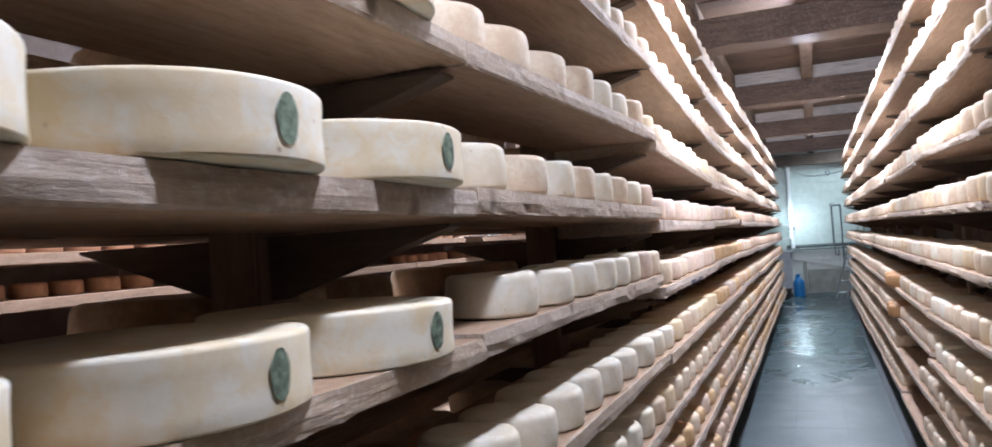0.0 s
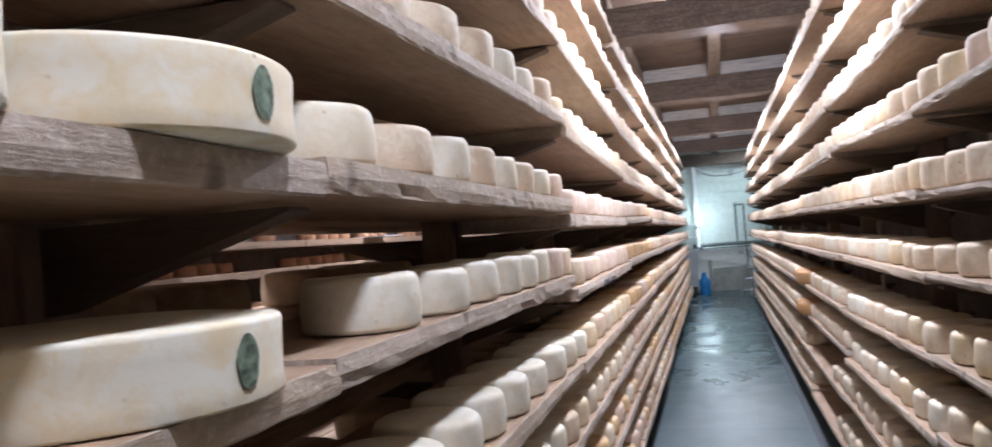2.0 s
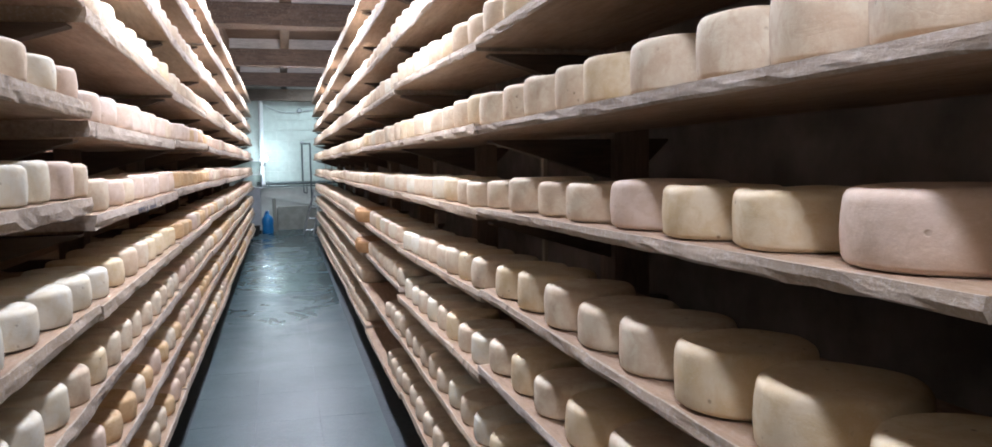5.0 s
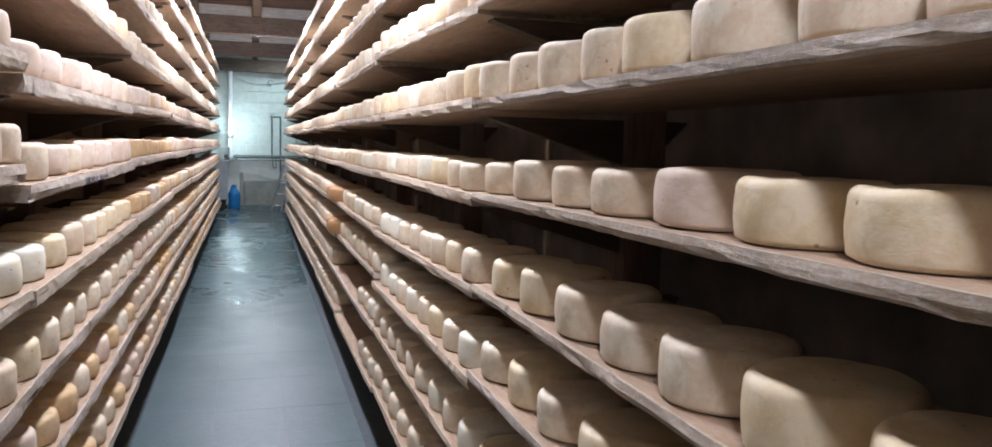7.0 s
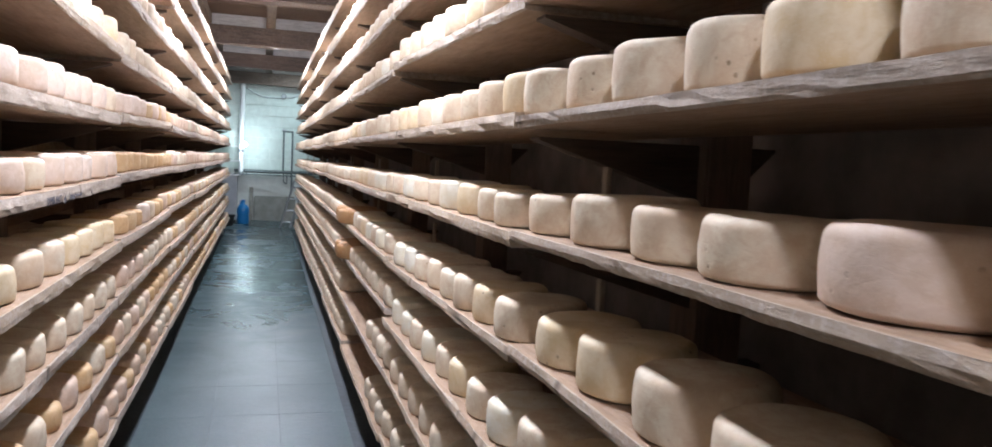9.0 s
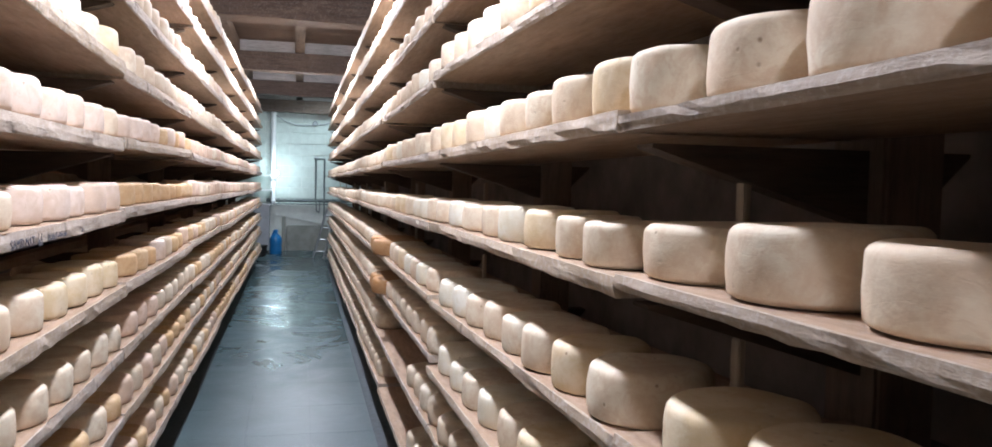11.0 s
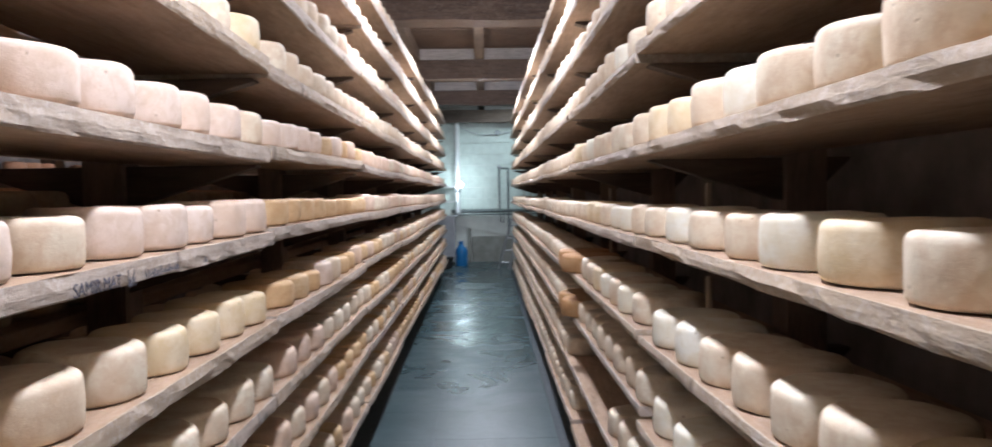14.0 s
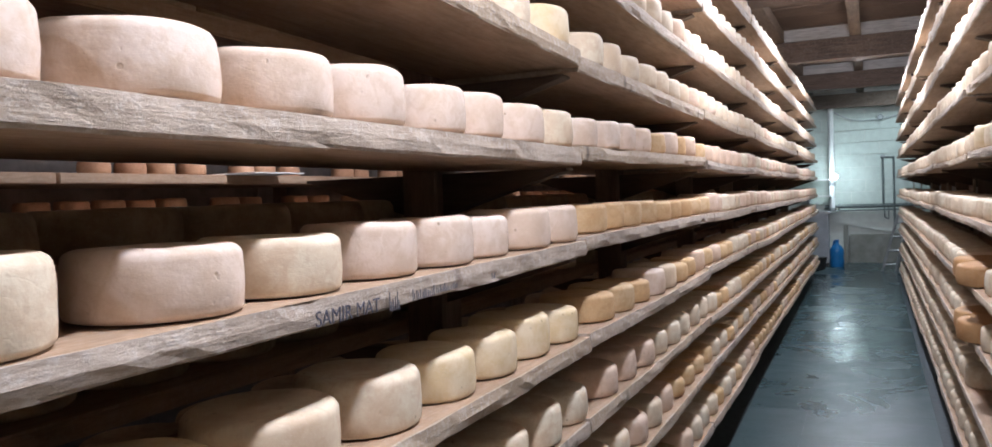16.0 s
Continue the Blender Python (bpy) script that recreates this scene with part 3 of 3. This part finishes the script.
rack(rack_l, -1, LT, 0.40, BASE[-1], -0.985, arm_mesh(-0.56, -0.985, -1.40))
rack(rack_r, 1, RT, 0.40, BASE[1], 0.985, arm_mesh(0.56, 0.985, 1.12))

PEG = bpy.data.meshes.new("peg")
bm = box_bm(-0.006, 0.006, -0.013, 0.013, 0, 0.148, 0.002)
bm.to_mesh(PEG)
bm.free()
PEG.materials.append(PALE)
for k in range(0, 8):
    y = 1.80 + k * BAY
    for level in (1, 2, 3, 4, 5, 6):
        if y < RACK_END:
            piece("peg", PEG, rack_r, (0.728 - 0.95, y, RT[level] + sag(1, level, y)), label="thin pale upright peg behind the cheeses")

# ---------------------------------------------------------------- orange wheels and handwriting
ORANGE_BIG = [cheese_mesh("orange_wheel", 0.145, 0.085, 44, 70 + i, AMBER, rough=0.6) for i in range(2)]
for level, places in ((3, (5.30, 5.66)), (2, (5.33, 5.68))):
    for i, y in enumerate(places):
        w = new("orange_cheese", ORANGE_BIG[i])
        w.location = (0.615 + 0.02 * i, y, RT[level] + sag(1, level, y) + 0.0015)
        w.rotation_euler = (0, 0, 1.3 * i + level)
        tagged(w, "broad orange-brown cheese wheel jutting over the shelf edge", "cheese", "orange wheels")


def writing(parent, text, y, z, size, label):
    """Letters in dark ink on the front edge of a left-hand board."""
    cu = bpy.data.curves.new("writing", "FONT")
    cu.body, cu.size, cu.extrude = text, size, 0.0004
    cu.materials.append(INK)
    ob = new("writing", cu)
    ob.parent = parent
    ob.matrix_basis = Matrix.Translation((-0.52 - parent.location.x + 0.0075, y, z)) @ Matrix(((0, 0, 1, 0), (1, 0, 0, 0), (0, 1, 0, 0), (0, 0, 0, 1)))
    return tagged(ob, label)


writing(rack_l, "SAMIR MAT", 2.50, 1.460, 0.031, "dark handwritten letters on the board edge")
r = random.Random(8)
for y0, y1, z, hgt in ((2.685, 2.712, 1.456, 0.034), (2.755, 2.825, 1.463, 0.022), (2.835, 2.915, 1.466, 0.017), (3.06, 3.072, 1.466, 0.016)):
    bm = bmesh.new()
    y = y0
    while y < y1:
        w = r.uniform(0.0012, 0.0028)
        hh = hgt * r.uniform(0.4, 0.9)
        box_bm(0.0070, 0.0078, y, y + w, z, z + hh, bm=bm)
        y += w + r.uniform(0.002, 0.006)
    ob = part("scrawl", bm, FADED, rack_l, "faded dark scrawl on the board edge")
    ob.location = (-0.52 + 0.95, 0, 0)

# ---------------------------------------------------------------- back of the left rack and the side aisle
bv, bf, bs = [], [], []


def add_row(x, y0, y1, top, scale, seed, slot, gap=(1.0, 1.05), skip=0.0):
    rr = random.Random(seed)
    y = y0
    while y < y1:
        s = scale * rr.uniform(0.92, 1.05)
        if rr.random() > skip:
            vs, fs = LOWDATA[rr.randrange(3)]
            base = len(bv)
            bv.extend((x + v.x * s, y + v.y * s, top + v.z * min(s, 1.1)) for v in vs)
            bf.extend(tuple(base + i for i in f) for f in fs)
            bs.extend([slot] * len(fs))
        y += 0.208 * s * rr.uniform(*gap)


for level in range(10):
    top = LT[level] + 0.02
    bm = box_bm(-1.42, -1.05, -3.0, RACK_END, top - 0.04, top, 0.004)
    part("back_board", bm, BOARD, rack_l).location = (0.95, 0, 0)
    if 1 < level < 8:
        add_row(-1.235, -2.9, -0.3, top, 1.62, level, 0)
        add_row(-1.235, 0.1, 14.2, top, 1.55 if level == 4 else 1.3, level + 20, 0, skip=0.1)
rack_f = thing("cheese_rack", "rack of wooden boards across the side aisle", "rack", (-2.75, 0, 0), group="cheese racks")
for n, top in enumerate((0.6, 0.88, 1.12, 1.37, 1.615, 1.77, 2.04, 2.32)):
    for k in range(-2, 9):
        y = k * BAY
        if y + 0.3 > 15:
            continue
        part("shelf_board", box_bm(-2.92, -2.42, y, min(y + BAY - 0.01, 15), top - 0.04, top, 0.004), BOARD, rack_f).location = (2.75, 0, 0)
    if n in (3, 4, 5):
        add_row(-2.56, -2.6, 14.5, top, 0.62 if n > 3 else 0.8, 70 + n, 1, (1.15, 1.5), 0.3)
for k in range(-1, 9):
    part("post", box_bm(-3.04, -2.93, k * BAY - 0.06, k * BAY + 0.06, floor_z(k * BAY), 3.36), POST, rack_f).location = (2.75, 0, 0)
ob = new("cheese_rows", mesh_of("cheese_rows", bv, bf, [FAR["tan"], FAR["red"]], True, bs))
tagged(ob, "rows of tan and reddish round cheeses beside the side aisle", "cheeses", "", "stuff")
for y, z in ((4.4, 1.90), (7.6, 1.64), (9.3, 1.88), (1.9, 1.90)):
    ob = part("paper_sheet", box_bm(-2.50, -2.26, y, y + 0.34, 0, 0.006), WHITEP, None)
    ob.location.z = min((1.615, 1.77), key=lambda q: abs(q - z)) + 0.001
    tagged(ob, "white sheet lying on a shelf of the side aisle", "sheet")

# ---------------------------------------------------------------- end room
WY = Y1
FZ = floor_z(WY)
# courses of painted blocks, proud of the mortar
bw, bh = 0.44, 0.205
bm = box_bm(0.004, bw - 0.004, -0.02, 0.02, 0.004, bh - 0.004, 0.006)
block_me = bpy.data.meshes.new("block")
bm.to_mesh(block_me)
bm.free()
block_me.materials.append(BLOCKS)
rr = random.Random(5)
for row in range(9):
    for col in range(-3, 5):
        bx = -0.55 + col * bw + (bw / 2 if row % 2 else 0)
        piece("block", block_me, north, (bx, WY + rr.uniform(-0.004, 0.002), 1.30 + row * bh))
# smooth lower panel with a slanting foot, and the concrete ramp below
bm = bmesh.new()
pts = [(-0.50, 1.24), (1.6, 1.24), (1.6, 0.66), (0.5, 0.82), (-0.50, 1.02)]
near = [bm.verts.new((x, WY - 0.045, z)) for x, z in pts]
back = [bm.verts.new((x, WY - 0.003, z)) for x, z in pts]
bm.faces.new(near)
for k in range(5):
    bm.faces.new((near[k], back[k], back[(k + 1) % 5], near[(k + 1) % 5]))
bmesh.ops.recalc_face_normals(bm, faces=bm.faces[:])
setting("trim", bm, PLASTER, "smooth white plaster panel with a slanting lower edge", "panel")
setting("trim", box_bm(-0.16, 0.62, WY - 0.16, WY - 0.05, FZ - 0.05, 0.80, 0.02), CONCRETE, "rough greenish concrete plinth under the panel", "plinth")
setting("trim", box_bm(-0.24, -0.17, WY - 0.2, WY - 0.06, FZ - 0.05, 0.96, 0.008), CONCRETE, "pale concrete edge of the plinth", "plinth")

rail = thing("pipe_rail", "dark horizontal iron pipe along the end wall", "pipe", (0, WY - 0.15, 1.27))
part("pipe", rod_bm((-0.52, 0, 0), (1.5, 0, 0), 0.032, 16), IRON, rail)
part("pipe", rod_bm((-0.52, -0.03, -0.065), (1.5, -0.03, -0.065), 0.014, 12), IRON, rail)
for x in (-0.3, 0.7):
    part("clip", box_bm(x - 0.015, x + 0.015, -0.04, 0.06, -0.08, 0.04), IRON, rail)

loop = thing("pipe_loop", "upright iron pipe loop with valves on the end wall", "pipe", (0.445, WY - 0.2, 1.30))
part("upright", rod_bm((-0.075, 0, 0.0), (-0.075, 0, 0.75), 0.017), IRON, loop)
part("upright", rod_bm((0.085, 0, -0.42), (0.085, 0, 0.75), 0.017), IRON, loop)
part("crossbar", rod_bm((-0.09, 0, 0.75), (0.1, 0, 0.75), 0.017), IRON, loop)
part("valve", rod_bm((-0.11, 0, 0.77), (-0.03, 0, 0.77), 0.03), STEEL, loop, "pale valve body")
part("hook", rod_bm((-0.06, 0, -0.22), (-0.06, 0, -0.02), 0.011), IRON, loop)
part("hook", rod_bm((-0.06, 0, -0.22), (0.0, 0, -0.25), 0.011), IRON, loop)
part("handle", rod_bm((0.0, 0, -0.24), (0.0, 0, -0.02), 0.009), IRON, loop)

duct = thing("wall_duct", "white upright pipe standing at the end wall", "pipe", (-0.40, WY - 0.18, 0))
part("pipe", rod_bm((0, 0, 1.2), (0, 0, 2.95), 0.045, 20), WHITEP, duct)
part("collar", rod_bm((0, 0, 1.62), (0, 0, 1.67), 0.056, 20), STEEL, duct)
part("collar", rod_bm((0, 0, 1.2), (0, 0, 1.25), 0.056, 20), STEEL, duct)

cab = thing("steel_cabinet", "grey steel cabinet against the end wall", "cabinet", (-0.62, WY - 0.45, floor_z(WY - 0.45)))
part("body", box_bm(-0.17, 0.17, -0.2, 0.2, 0.06, 0.86, 0.01), GREY, cab)
part("top", box_bm(-0.2, 0.21, -0.22, 0.22, 0.862, 0.9, 0.006), STEEL, cab, "bright steel top plate")
part("plinth", box_bm(-0.16, 0.16, -0.18, 0.18, 0, 0.058), BLACK, cab)
shelf = thing("steel_shelf", "white shelves above the steel cabinet", "shelf", (-0.62, WY - 0.35, 1.44))
part("plate", box_bm(-0.2, 0.22, -0.16, 0.16, 0, 0.025, 0.004), WHITEP, shelf)
part("plate", box_bm(-0.2, 0.2, -0.16, 0.16, 0.27, 0.295, 0.004), WHITEP, shelf)
part("bracket", box_bm(-0.15, -0.13, -0.12, 0.33, -0.1, 0.0), STEEL, shelf)

bulb = thing("work_lamp", "bare bright bulb on a short bracket by the pipe", "lamp", (-0.345, WY - 0.45, 1.762))
bm = bmesh.new()
bmesh.ops.create_uvsphere(bm, u_segments=16, v_segments=10, radius=0.045)
part("bulb", bm, BULB, bulb, "glowing cool white bulb")
part("socket", rod_bm((0, 0.03, 0), (0, 0.11, 0), 0.02), WHITEP, bulb)
part("bracket", rod_bm((0, 0.1, 0), (0, 0.28, 0), 0.008), STEEL, bulb)

jug = thing("water_jug", "translucent blue plastic water jug standing on the wet floor", "jug", (-0.33, WY - 0.75, floor_z(WY - 0.75)))
prof = [(0.0, 0.0), (0.085, 0.0), (0.105, 0.02), (0.108, 0.12), (0.10, 0.17), (0.108, 0.22), (0.105, 0.29), (0.075, 0.345), (0.035, 0.375), (0.032, 0.41), (0.0, 0.41)]
verts = [(p * math.cos(a), p * math.sin(a), z) for p, z in prof for a in [2 * math.pi * k / 24 for k in range(24)]]
faces = [(i * 24 + k, i * 24 + (k + 1) % 24, i * 24 + 24 + (k + 1) % 24, i * 24 + 24 + k) for i in range(len(prof) - 1) for k in range(24)]
piece("bottle", mesh_of("bottle", verts, faces, BLUE, True), jug)
part("cap", rod_bm((0, 0, 0.405), (0, 0, 0.45), 0.037, 16), BLUE, jug)
part("grip", rod_bm((-0.06, 0, 0.35), (-0.035, 0, 0.43), 0.012), BLUE, jug)

bucket = thing("black_bucket", "low black rubber tub beside the cabinet", "tub", (-0.6, WY - 1.15, floor_z(WY - 1.15)))
bm = bmesh.new()
bmesh.ops.create_cone(bm, cap_ends=True, segments=20, radius1=0.11, radius2=0.14, depth=0.2, matrix=Matrix.Translation((0, 0, 0.1)))
part("tub", bm, BLACK, bucket)
part("rim", rod_bm((0, 0, 0.19), (0, 0, 0.21), 0.148, 20), BLACK, bucket)

lad = thing("step_ladder", "grey aluminium ladder leaning at the end of the rack", "ladder", (0.40, RACK_END + 0.55, floor_z(RACK_END + 0.55)))
for x in (-0.09, 0.09):
    part("stile", rod_bm((x, 0, 0.0), (x + 0.24, 0.16, 0.86), 0.02, 8), STEEL, lad)
for n in range(4):
    f = 0.14 + n * 0.24
    part("rung", rod_bm((-0.09 + 0.24 * f, 0.16 * f, 0.86 * f), (0.09 + 0.24 * f, 0.16 * f, 0.86 * f), 0.016, 8), STEEL, lad)

cable = bpy.data.curves.new("cable", "CURVE")
cable.dimensions, cable.bevel_depth, cable.bevel_resolution = "3D", 0.008, 2
sp = cable.splines.new("BEZIER")
sp.bezier_points.add(3)
for p, co in zip(sp.bezier_points, ((-0.42, WY - 0.06, 2.88), (-0.05, WY - 0.06, 2.70), (0.28, WY - 0.06, 2.69), (0.95, WY - 0.06, 2.80))):
    p.co, p.handle_left_type, p.handle_right_type = co, "AUTO", "AUTO"
cable.materials.append(GREY)
tagged(new("wall_cable", cable), "slack grey cable sagging across the end wall", "cable")
vent = thing("junction_box", "small round dark junction box on the end wall", "box", (0.352, WY - 0.05, 2.72))
part("body", rod_bm((0, 0.03, 0), (0, -0.03, 0), 0.05, 20), IRON, vent)
part("cover", rod_bm((0, -0.03, 0), (0, -0.04, 0), 0.035, 20), GREY, vent)

# ---------------------------------------------------------------- floor tiles
TILE_X, TILE_Y = 0.367, 0.575
bm = box_bm(0.0005, TILE_X - 0.0005, 0.0005, TILE_Y - 0.0005, -0.012, 0, 0.0007)
for v in bm.verts:
    v.co.z += 0.0172 * v.co.y
tile_me = bpy.data.meshes.new("tile")
bm.to_mesh(tile_me)
bm.free()
tile_me.materials.append(TILE)
for i in range(3):
    for j in range(34):
        tx, ty = -0.595 + i * TILE_X, -3.15 + j * TILE_Y
        if ty + TILE_Y < Y1:
            piece("tile", tile_me, floor, (tx, ty, floor_z(ty) + 0.018))
for x in (-0.965, 0.51, 0.877):
    for j in range(3):
        ty = -3.15 + (31 + j) * TILE_Y
        if ty + TILE_Y < Y1:
            piece("tile", tile_me, floor, (x, ty, floor_z(ty) + 0.018))
